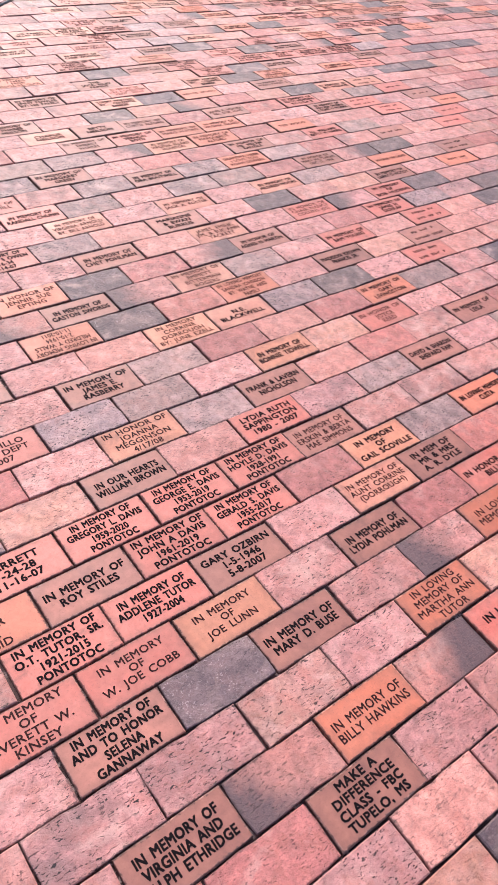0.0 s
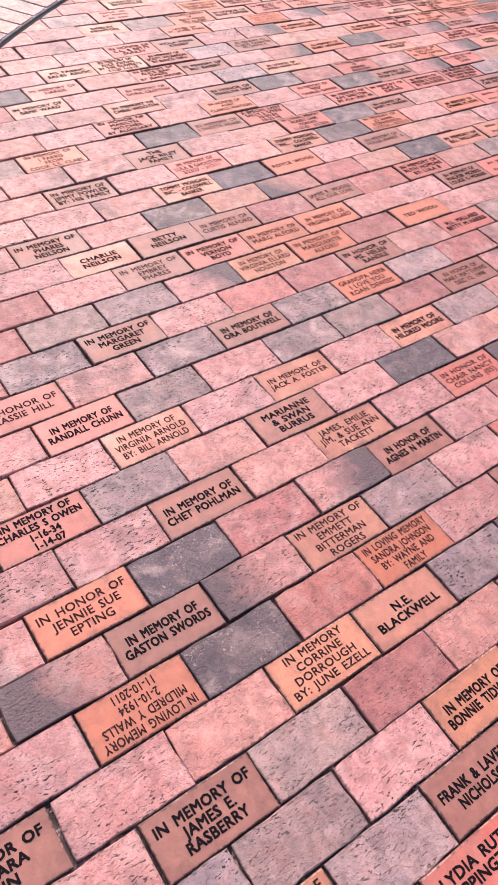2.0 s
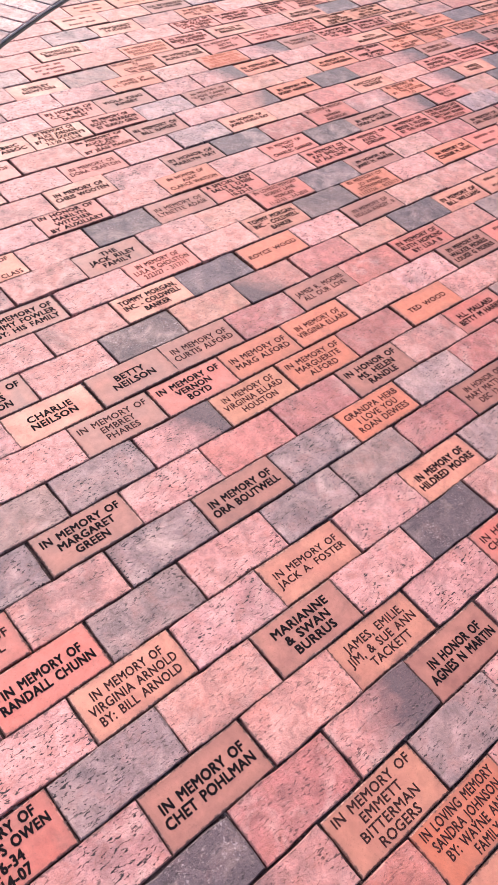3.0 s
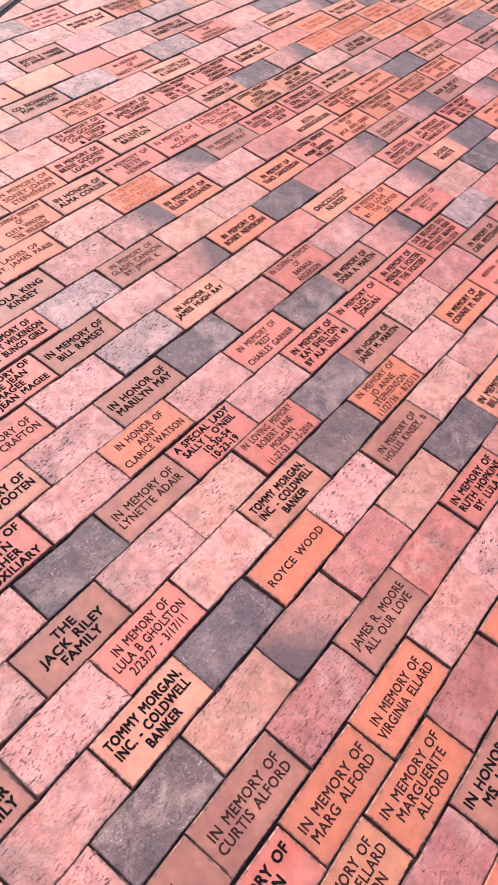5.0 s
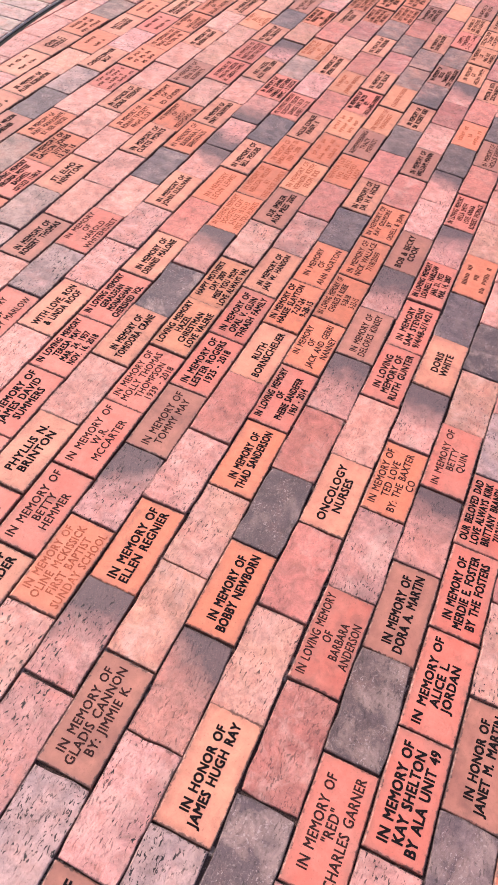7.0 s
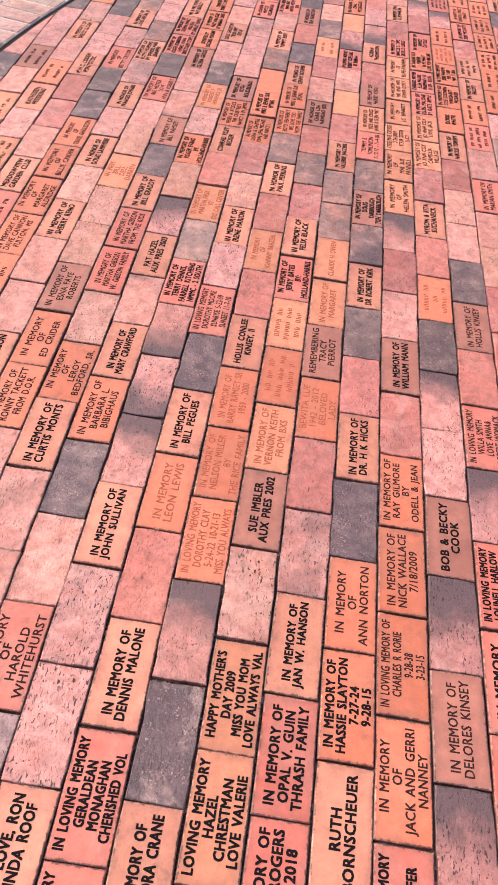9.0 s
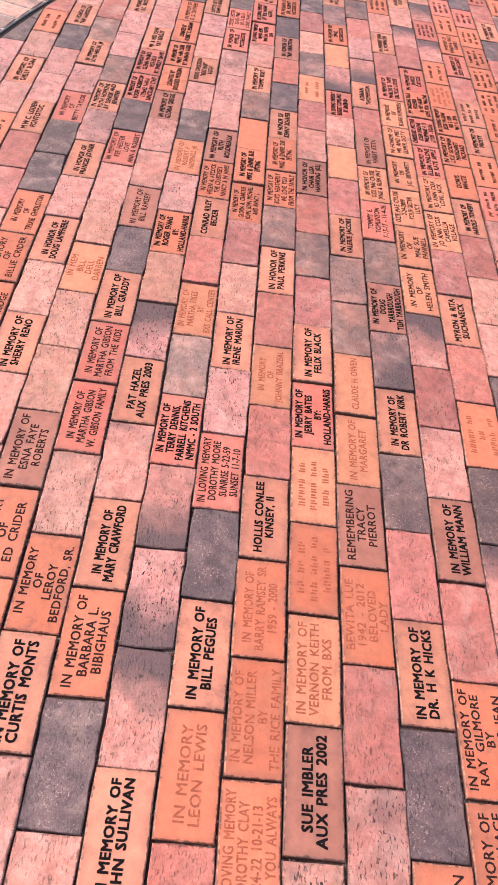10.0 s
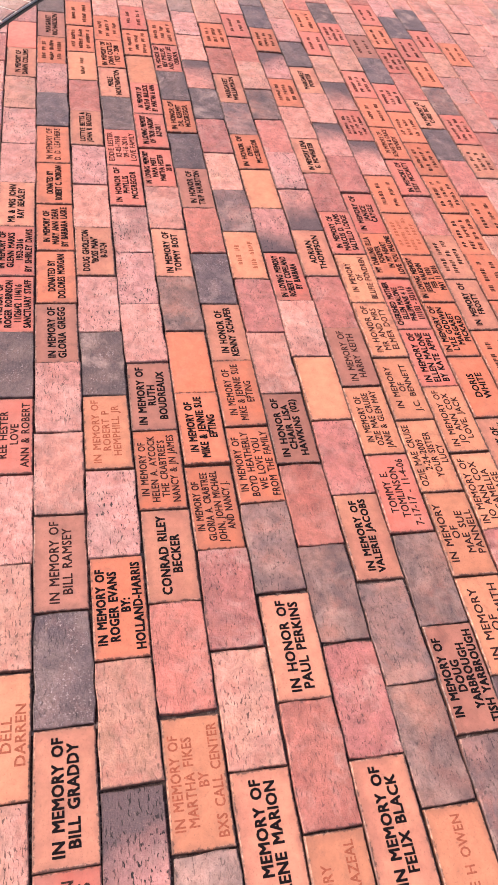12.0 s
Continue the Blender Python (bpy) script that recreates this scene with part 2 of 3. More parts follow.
def outline(length, width, rng, wobble, long_steps, short_steps):
    """A paver's plan, counter-clockwise, with edges that wander a little."""
    corners = [(-length / 2, -width / 2), (length / 2, -width / 2), (length / 2, width / 2), (-length / 2, width / 2)]
    pts = []
    for n in range(4):
        (x0, y0), (x1, y1) = corners[n], corners[(n + 1) % 4]
        steps = long_steps if n % 2 == 0 else short_steps
        for s in range(steps):
            f = s / steps
            pull = wobble * (1.5 if s == 0 else 1.0)
            pts.append((x0 + (x1 - x0) * f + rng.uniform(-1, 1) * wobble * 0.6 - math.copysign(pull, x0 + (x1 - x0) * f) * rng.random() * 0.6,
                        y0 + (y1 - y0) * f + rng.uniform(-1, 1) * wobble * 0.6 - math.copysign(pull, y0 + (y1 - y0) * f) * rng.random() * 0.6))
    return pts


def paver_shape(length, width, rng, wobble, round_over, long_steps=4, short_steps=2):
    """Vertices and faces of one paver, top at z = 0."""
    rim = outline(length, width, rng, wobble, long_steps, short_steps)
    k = len(rim)
    verts = []
    for x, y in rim:
        s = round_over * rng.uniform(0.75, 1.5)
        verts.append((x - math.copysign(s, x), y - math.copysign(s, y), 0.0))
    verts += [(x, y, -round_over * rng.uniform(0.7, 1.2)) for x, y in rim]
    verts += [(x, y, -DEPTH) for x, y in rim]
    faces = [tuple(range(k))]
    for ring in (0, 1):
        for n in range(k):
            m = (n + 1) % k
            faces.append((ring * k + n, (ring + 1) * k + n, (ring + 1) * k + m, ring * k + m))
    return verts, faces


def mesh_of(name, verts, faces, mats, slots=None):
    me = bpy.data.meshes.new(name)
    me.from_pydata(verts, [], faces)
    for m in mats:
        me.materials.append(m)
    if slots is not None:
        me.polygons.foreach_set("material_index", slots)
    me.update()
    return me


# ---- ground, bed and the round field ----
def disc(radius, z, steps, hub=HUB):
    return [(hub.x + radius * math.cos(2 * math.pi * n / steps), hub.y + radius * math.sin(2 * math.pi * n / steps), z) for n in range(steps)]


ground = new("ground", mesh_of("ground", [(-400, -400, -0.05), (400, -400, -0.05), (400, 400, -0.05), (-400, 400, -0.05)], [(0, 1, 2, 3)], [CONCRETE]))
tagged(ground, "pale weathered concrete ground around the brick field", "ground", kind="structure")

bed_ring = disc(RADIUS - 0.001, -0.010, 160) + disc(RADIUS - 0.001, -0.049, 160)
bed_faces = [tuple(range(160))] + [(n, 160 + n, 160 + (n + 1) % 160, (n + 1) % 160) for n in range(160)]
pavement = new("pavement", mesh_of("pavement", bed_ring, bed_faces, [SAND]))
tagged(pavement, "round field of pink, red and charcoal memorial brick pavers in running bond", "brick pavement", kind="structure")

# ---- the courses: what each paver is and says ----
# Lower-case letter: plain wire-cut paver (p pink, t buff, r mauve, g grey, k rusty grey, d charcoal, m flashed at the far end, n at the near).
# Capital letter: engraved paver (O orange, S salmon, B brown, T tan, Y yellow), then ! for black letters, ~ for bare or - for all but worn-off ones,
# then its lines, parted by ;. A line of = and a count (after ^: laid the other way round) is writing too worn or small to read.
LAID = {}


def course(row, start, text):
    for n, word in enumerate(text.split("|")):
        LAID[(row, round(2 * (start + n)))] = word.strip()


course(-39, -12.5, "p")
course(-38, -14, "r | B!MAKE A;DIFFERENCE;CLASS - FBC;TUPELO, MS | p")
course(-37, -14.5, "B!IN MEMORY OF;VIRGINIA AND;RALPH ETHRIDGE | n | O~IN MEMORY OF;BILLY HAWKINS | m | S!IN HONOR;OF")
course(-36, -15, "p | p | t | p | O~IN LOVING;MEMORY OF;MARTHA ANN;TUTOR")
course(-35, -15.5, "p | B!IN MEMORY OF;AND TO HONOR;SELENA;GANNAWAY | d | B!IN MEMORY OF;MARY D. BUSE | p | n | O~IN LOVING;MEMORY OF")
course(-34, -15, "S~IN MEMORY;OF;EVERETT W.;KINSEY | S~IN MEMORY;OF;W. JOE COBB | Y~IN MEMORY;OF;JOE LUNN | p | B!IN MEMORY OF;LYDIA POHLMAN | r | S!IN HONOR OF;BILLY")
course(-33, -14.5, "S!IN MEMORY OF;O.T. TUTOR, SR.;1921-2015;PONTOTOC | S!IN MEMORY OF;ADDLENE TUTOR;1927-2004 | B!GARY OZBIRN;1-5-1946;5-8-2007 | p | T~IN MEMORY OF;AUNT CORRINE;(DORROUGH) | B!IN MEM OF;MR & MRS;A. R. DYLE | r")
course(-32, -15, "O~M:;ARKER;OR:;LE SID | B!IN MEMORY OF;ROY STILES | S!IN MEMORY OF;JOHN A DAVIS;1961-2019;PONTOTOC | S!IN MEMORY OF;GERALD S. DAVIS;1955-2017;PONTOTOC | r | Y!IN MEMORY;OF;GAIL SCOVILLE | g | O!IN LOVING MEMORY;CLISTA")
course(-31, -14.5, "S!GARRETT;7-24-28;11-16-07 | S!IN MEMORY OF;GREGORY L. DAVIS;1959-2020;PONTOTOC | S!IN MEMORY OF;GEORGE E. DAVIS;1953-2019;PONTOTOC | S!IN MEMORY OF;HOYLE D. DAVIS;1928-1991;PONTOTOC | B~IN MEMORY OF;ERSKIN & BERTA;MAE SIMMONS | p | p | p")
course(-30, -14, "t | B!IN OUR HEARTS;WILLIAM BROWN | p | S!LYDIA RUTH;SAPPINGTON;1980 - 2007 | p | g | B!DAVID & SHARON;SHEPARD FAM | p")
course(-29, -13.5, "p | Y~IN HONOR OF;JOANNA;MEGGINSON;4/17/08 | g | B!FRANK & LAVERN;NICHOLSON | p | r | p | B!IN MEMORY OF;LEILA")
course(-28, -14, "S~- SALTILLO;FILL - DEPT;2007 | g | g | p | Y!IN MEMORY OF;BONNIE TIDWELL | t | S~IN HONOR OF;JOYCE;REED | p | p")
course(-27, -13.5, "p | B!IN MEMORY OF;JAMES E.;RASBERRY | g | r | p | r | O!IN MEMORY OF;GARY;LIVINGSTON | g | p")
course(-26, -14, "B!IN HONOR OF;BARBARA;JOHN | p | p | Y~IN MEMORY;CORRINE;DORROUGH;BY: JUNE EZELL | T!N.E.;BLACKWELL | g | d | p | S!=8;=9 | p")
course(-25, -13.5, "p | O~^IN LOVING MEMORY;MILDRED Y WALLS;2-10-1934;11-10-2011 | d | r | O~IN LOVING MEMORY;SANDRA JOHNSON;BY: WAYNE AND;FAMILY | p | B!MADISON KEOWN;FRANCIS SR. | t | B!=8;=10 | p")
course(-24, -13, "n | B!IN MEMORY OF;GASTON SWORDS | n | T~IN MEMORY OF;EMMETT;BITTERMAN;ROGERS | g | p | S!IN MEMORY OF;SAM YOUNG | p | S!=8;=9 | p")
course(-23, -12.5, "O~IN HONOR OF;JENNIE SUE;EPTING | d | r | m | B!IN HONOR OF;AGNES N MARTIN | p | r | S!IN MEMORY OF;JAMES H;DUNLAP | g | p")
course(-22, -12, "p | B!IN MEMORY OF;CHET POHLMAN | p | T~JAMES, EMILIE,;JIM, & SUE ANN;TACKETT | p | S~IN HONOR OF;CHAIR NANCY;COLLINS (05) | n | S!IN MEMORY;OF;BOB HUDSON | d | p")
course(-21, -12.5, "S!IN MEMORY OF;CHARLES S OWEN;1-16-34;1-14-07 | g | p | B!MARIANNE;& SWAN;BURRUS | p | d | p | t | B!IN MEMORY OF;LARRY D MCCOY | p | O!=8 | p")
course(-20, -12, "p | T~IN MEMORY OF;VIRGINIA ARNOLD;BY: BILL ARNOLD | p | T~IN MEMORY OF;JACK A. FOSTER | p | T!IN MEMORY OF;HILDRED MOORE | g | p | O~MARIE WOOD | t | B!=9;=9")
course(-19, -11.5, "S!IN MEMORY OF;RANDALL CHUNN | g | p | g | g | r | B~IN HONOR OF;MARY MATTHEWS;DEC 12, 1998 | m | d | p | p")
course(-18, -12, "S~IN HONOR OF;CASSIE HILL | p | g | B!IN MEMORY OF;ORA BOUTWELL | g | O~GRANDPA HERB;I LOVE YOU;ROAN DEWEES | g | r | p | B~=9 | p | S!=8")
course(-17, -11.5, "g | B!IN MEMORY OF;MARGARET;GREEN | p | r | r | B!IN HONOR OF;MS. HELEN;RANDLE | p | S!H.L. MALLARD;BETTY M HARRIS | g | p | p | S!=8")
course(-16, -11, "g | g | m | Y~IN MEMORY OF;VIRGINIA ELLARD;HOUSTON | O~IN MEMORY OF;MARGUERITE;ALFORD | r | O~TED WOOD | p | p | S!=9;=8 | p | O!=8")
course(-15, -10.5, "p | B~IN MEMORY OF;EMBREY;PHARES | S!IN MEMORY OF;VERNON;BOYD | O~IN MEMORY OF;MARG ALFORD | O~IN MEMORY OF;VIRGINIA ELLARD | p | p | B!IN MEMORY OF;WALKER MORRIS;LOUISE G MORRIS | S!=8;=9 | p | B!=8 | p")
course(-14, -11, "p | T!CHARLIE;NEILSON | B!BETTY;NEILSON | B~IN MEMORY OF;CURTIS ALFORD | r | B~JAMES R. MOORE;ALL OUR LOVE | r | S!IN MEMORY OF;RUTH HOPKINS;BY: LULA B | p | g | S!=8 | p |  |  |  |  |  |  |  |  |  |  |  |  |  |  |  |  |  |  |  |  |  |  | p | p")
course(-13, -10.5, "B!IN MEMORY OF;PHARES;NEILSON | p | d | t | n | r | t | d | T!IN MEMORY OF;BILL WILLIAMS | T!=8;=8 | p |  |  |  |  |  |  |  |  |  |  |  |  |  |  |  |  |  |  |  |  |  | p | p | p")
course(-12, -10, "p | p | T!TOMMY MORGAN,;INC. - COLDWELL;BANKER | d | O~ROYCE WOOD | p | B~IN MEMORY OF;HOLLIS KINSEY, II | t | p | p |  |  |  |  |  |  |  |  |  |  |  |  |  |  |  |  |  |  |  |  |  | p | O~=8;=8 | p")
course(-11, -9.5, "B!IN MEMORY OF;JIMMY FOWLER;BY: HIS FAMILY | p | S~IN MEMORY OF;LULA B GHOLSTON;2/23/27 - 3/17/11 | p | T!TOMMY MORGAN,;INC. - COLDWELL;BANKER | d | O~IN MEMORY OF;JO ANNE;STEPHENSON;11/27/36 - 8/25/13 | p | O!IN MEMORY OF;CONNIE M. ROVE | S!=8;=8 |  |  |  |  |  |  |  |  |  |  |  |  |  |  |  |  |  |  |  | p | p | t | S!=8;=8 | d")
course(-10, -10, "p | p | B!THE;JACK RILEY;FAMILY | p | t | S~IN LOVING MEMORY;ROBERT LANE;MORGAN;11-27-53 - 3-5-2010 | d | B!IN HONOR OF;JANET M. MARTIN | t | r | B!IN MEMORY OF;CARL PRITCHARD |  |  |  |  |  |  |  |  |  |  |  |  |  |  |  |  |  | T!=8;=7;=8 | S!=9;=10;=8 | k | O~=8;=9 | S!=9;=9 | d")
course(-9, -9.5, "O~IN MEMORY OF;J FARRIS;FROM;COOK S.S. CLASS | p | d | B~IN MEMORY OF;LYNETTE ADAIR | S!A SPECIAL LADY;SALLY J. O'NEIL;10-30-54;10-23-19 | p | S!IN MEMORY OF;KAY SHELTON;BY ALA UNIT 49 | S!IN MEMORY OF;ALICE L.;JORDAN | S!IN MEMORY OF;MERDIE E. FOSTER;BY THE FOSTERS | S!OUR BELOVED DAD;LOVE ALWAYS KIRK;BRITTANY BRANDI;7/12/43-11/2/14 | g | r |  |  |  |  |  |  |  |  |  |  |  |  |  |  | O!=9;=9 | r | d | T!IN MEMORY OF;CHRIS BOX | r | S!=9;=10;=9 | O!=9;=9 | S!=8;=8")
course(-8, -9, "p | S!IN HONOR OF;MARILYN;WITCHER;BY AUXILIARY | p | O~IN HONOR OF;AUNT;CLARICE WATSON | p | S~IN MEMORY OF;\"RED\";CHARLES GARNER | d | B!IN MEMORY OF;DORA A. MARTIN | m | S~IN MEMORY OF;BETTY;QUIN | t | d |  |  |  |  |  |  |  |  |  |  |  | O!=8;=8 | O!=9;=9 | O!=9;=10;=13 | O!=9;=10;=8 | O!=9;=10;=7 | O~=8;=7;=8 | S!=7;=8;=6 | d | B!=8;=8 | t")
course(-7, -9.5, "p | p | T!IN MEMORY OF;CHRIS WOOTEN | p | B!IN HONOR OF;MARILYN MAY | d | r | S~IN LOVING MEMORY;OF;BARBARA;ANDERSON | p | O~IN MEMORY OF;TED LOVE;BY: THE BAXTER;CO | m | T!DORIS;WHITE | d | O~=8;=2;=9 |  |  |  |  |  |  | S~IN MEMORY OF;MARIAN SMITH | p | S~=10;=12;=8 | O!=9;=9 | T!IN MEMORY OF;FROSTY | T!=9;=10;=6 | r | S!IN MEMORY OF;SISSY MCCARTY | O~IN MEMORY OF;KENNETH & GRACE;KENNEDY | O~=8;=9 | S!=8;=8;=7 | t | S!=9;=9;=7")
course(-6, -9, "T!IN MEMORY OF;GENE WARD | p | S~IN MEMORY OF;DORA CRAFTON | p | g | T!IN HONOR OF;JAMES HUGH RAY | t | r | T!ONCOLOGY;NURSES | p | S!IN LOVING;MEMORY OF;RUTH GUNTER | S!IN MEMORY;SAM STEVENS;9/4/48-5/14/21 | S!IN LOVING MEMORY;LOUNELL HARLOW;JAN. 21, 1925;MAR. 14, 2007 | m | S~IN LOVING MEMORY;WILLA SMITH;LOVE ANNA&;ROBERT WOMACK | r | B~IN MEMORY OF;HOLLIS KINSEY | d | p | t | r | T!IN MEMORY OF;HAROLD TOWERY | O!DORIS;WHITE | O!IN MEMORY OF;LYLE GODWIN;MARGARET;PICKARD | O!IN LOVING MEMORY;JESSIE VAUGHN;FEB 2 1930;MAY 11 2016 | O-=9;=9;=12;=7 | O~=8;=9 | m | S!=9;=8;=10;=8 | m | t | S!=8;=8 | O!=8;=9")
course(-5, -8.5, "S~IN MEMORY OF;HARRIS | p | S!IN MEMORY OF;ALICE JEAN;MAGEE;BY JEAN MAGEE | B!IN MEMORY OF;BILL RAMSEY | p | m | O!IN MEMORY OF;BOBBY NEWBORN | d | r | m | B~IN MEMORY OF;DELORES KINSEY | m | B!BOB & BECKY;COOK | p | m | d | O-=8;=2;=9 | r | T!MYRON & RITA;SUCHANECK | r | Y~IN MEMORY OF;JO ANN COX;CAMELLIA;VILLAGE | Y~IN MEMORY OF;JO ANN COX;LOVE, JACK | S!IN MEMORY OF;ELLEN MALONE;BY KATE APPLE | S!CHERISHED MOTHER;ELLEN MALONE;PHILIPPIANS 4 13;1/11/33 - 5/21/16 | O!MY DARLING ELLA;FOREVER;IN MY HEART;LOVE YOU MALONE | S!IN MEMORY OF;JANICE;CAYGLE | r | m | p | T!MARGARET;PORTER | d | p")
course(-4, -8, "T!MS FABRIC;SALES ASSOC | T!IN MEMORY OF;ALICE JORDAN;BY THE GODFREY'S;7-1-29 7-13-18 | S!IN MEMORY OF;SCOTT WILKINSON;BY BUNCO GIRLS | g | B~IN MEMORY OF;GLADIS CANNON;BY: JIMMIE K. | t | t | O!IN MEMORY OF;THAD SANDERSON | S!IN LOVING MEMORY;OF;PHEBIE SANDEFER;1967 - 2014 | O~IN MEMORY;OF;JACK AND GERRI;NANNEY | O~IN LOVING MEMORY OF;CHARLES R RORIE;9-28-38;3-23-15 | O~IN MEMORY OF;NICK WALLACE;7/18/2009 | O~IN MEMORY OF;RAY GILMORE;BY;ODELL & JEAN | r | B!IN MEMORY OF;WILLIAM MANN | p | r | m | Y~IN MEMORY;OF;HELEN SMITH | Y~IN MEMORY;OF;MAE SUE;PANNELL | Y~OZIE MAE CRUISE;2-24-2009;YOUR SISTER;LUCY | Y~IN MEMORY;OF;J.C. BENNETT | Y~IN HONOR OF;MR AND MRS;ELMER DOTY | Y~IN MEMORY;OF;BLUFIE FONDREN | S!IN MEMORY OF;MARCUS D. TAMS;SALTILLO LODGE | r | T!IN MEMORY LENA;G. MCWHIRTER | p | O~=8;=9;=8 | m | O!=9;=8;=7 | d")
course(-3, -8.5, "t | p | S!IN HONOR OF;C.C. & BETTY;DUNLEY | B!VIOLA KING;KINSEY | p | m | O!IN MEMORY OF;ELLEN REGNIER | p | r | T!RUTH;BORNSCHEUER | O!IN MEMORY OF;HASSIE SLAYTON;7-27-24;9-28-15 | O~IN MEMORY;OF;ANN NORTON | d | T!IN MEMORY OF;DR. H K HICKS | r | d | T!IN MEMORY OF;DR ROBERT KIRK | k | B!IN MEMORY OF;DOUG;YARBROUGH;TISH YARBROUGH | k | S~TOMMY E.;TOMLINSON;7-17-17 - 11-4-06 | Y~IN MEMORY OF;OZIE MAE CRUISE;JANIE & GLEN MAY | B~IN MEMORY OF;HARRY KEITH | r | T!ADRIAN;THOMPSON | n | p | r | k | t | r | S!=8;=8")
course(-2, -8, "p | p | p | O~LADIES OF;ST. JAMES PARIS | t | O-IN MEMORY OF;OLINE MCKISSICK;FIRST BAPTIST;SUNDAY SCHOOL | m | B~IN MEMORY OF;TOMMY MAY | S!IN MEMORY OF;LESTER ROGERS;1925 - 2018 | S!IN MEMORY OF;OPAL V. GUIN;THRASH FAMILY | T!IN MEMORY OF;JAN W. HANSON | p | r | O-BEWITA LUE;1942 - 2012;BELOVED;LADY | B~REMEMBERING;TRACY;PIERROT | Y-IN MEMORY OF;MARGARET | Y-CLAUDE H OWEN | k | k | T!IN MEMORY OF;VALERIE JACOBS | r | Y | p | S!IN LOVING MEMORY;ROBERT COPELAND;BY BARBARA | n | Y | O!IN HONOR OF;OPAL;MCGREGOR | k | T!MARGARET;WILLIAMSON | r | O~=8;=9;=9")
course(-1, -7.5, "p | T!SHIRLEY;NEWTON | g | O~IN LOVING MEMORY;OF;CLETA VINSON;THE WILKENS | T!IN HONOR OF;ALMA CORDER | S~IN MEMORY OF;BETTY;HEMMER | S~IN MEMORY OF;W.R.;MCCARTER | S~IN MEMORY OF;MOLLY THOMAS;THOMPSON;1939 - 2018 | Y!LOVING MEMORY;HAZEL;CHRESTMAN;LOVE VALERIE | Y!HAPPY MOTHER'S;DAY 2009;MISS YOU MOM;LOVE ALWAYS VAL | t | B!SUE IMBLER;AUX PRES 2002 | Y-IN MEMORY OF;VERNON KEITH;FROM BXS | O-=9;=10;=7 | Y-=8;=9;=7 | S!IN MEMORY OF;JERRY BATES;BY:;HOLLAND-HARRIS | T!IN MEMORY OF;FELIX BLACK | r | k | r | B!IN HONOR OF;CHAIR LISA;HAWKINS (02) | p | r | Y-=7;=8 | k | t | r | d | m | p | p")
course(0, -7, "g | S!=8;=9;=6 | p | O~IN MEMORY OF;SIDNEY JOANN;STEPHENSON | S!IN MEMORY OF;BESSIE GODFREY;LOVE DON | T!PHYLLIS N.;BRINTON | p | T!IN MEMORY OF;TOM/DORA CRANE | d | m | O-IN LOVING MEMORY;DOROTHY CLAY;5-24-22 10-21-13;MISS YOU ALWAYS | O-IN MEMORY OF;NELSON MILLER;BY;THE RICE FAMILY | O-IN MEMORY OF;BARRY RAMSEY SR;1959 - 2000 | T!HOLLIS CONLEE;KINSEY, II | r | Y-IN MEMORY;OF;JOHNNY BRAZEAL | r | T!IN HONOR OF;PAUL PERKINS | k | O~IN MEMORY OF;BOYD HEATHERLY;WE LOVE YOU;FROM THE FAMILY | O~IN MEMORY OF;MIKE & JENNIE SUE;EPTING | T!IN HONOR OF;KENNY SCHAPER | d | r | B!IN HONOR OF;TRIP HAIRSTON | d | O!IN HONOR OF;DR. KERMIT;MCGREGOR | d | S!IN HONOR OF;REV PHILLIPS;AND MARY LEE;OSBORN | O~=9;=8;=10")
course(1, -6.5, "p | T!CHARLOTTE;BROWNLEE | p | p | S!IN MEMORY OF;DOIE GOLDING;LOVE TERESA;& SHELIA | S!IN MEMORY OF;JAMES DAVID;SUMMERS | S!IN LOVING MEMORY;TERESA MAY;MAR. 24, 1957;NOV. 16, 2018 | S!IN LOVING MEMORY;GERALDEAN;MONAGHAN;CHERISHED VOL | T!IN MEMORY OF;DENNIS MALONE | r | O-IN MEMORY;LEON LEWIS | T!IN MEMORY OF;BILL PEGUES | d | S~IN LOVING MEMORY;DOROTHY MOORE;SUNRISE 5-22-59;SUNSET 11-7-10 | p | T!IN MEMORY OF;IRENE MARION | t | r | O~IN MEMORY OF;GLORIA A. CRABTREE;JOHN, JOHN MICHAEL;AND NANCY J. | O!IN MEMORY OF;MIKE & JENNIE SUE;EPTING | O | k | T!IN MEMORY OF;TOMMY BOST | p | S!IN LOVING MEMORY;MAMA MERT;MARTHA HESTER;2018 | S!IN LOVING MEMORY;OF \"BOB HARDIN\";8-27-2011 | S!IN MEMORY OF;MARTHA BULLOCK;BY MARTHA & ANN | Y | O~=10;=8;=11 | S!=8;=9")
course(2, -6, "p | g | T!MARGARET;HUDSON | p | O~IN MEMORY OF;JAMES T. GILLESPIE;1920 - 2010 | p | T!WITH LOVE, RON;& LINDA ROOF | p | p | T!IN MEMORY OF;JOHN SULLIVAN | m | n | n | S!IN MEMORY OF;TERRY DENNIS,;FARRELL KITCHENS;NMMC - 2 SOUTH | g | Y-IN MEMORY OF;MARTHA FIKES;BY;BXS CALL CENTER | r | T!CONRAD RILEY;BECKER | O~IN MEMORY OF;HELEN A. AYCOCK;THE CRABTREE'S;NANCY & JN JAMES | B!IN MEMORY OF;RUTH;BOUDREAUX | p | p | p | S!IN HONOR OF;PHYLLIS;MCGREGOR | S~EDDIE LESTER;02-05-1968;09-16-2016;LOVE FAMILY | d | T!MERLE;NORTHINGTON | O!IN MEMORY OF;JOHN CASTLES;1927 - 2008 | O~=8;=9;=6")
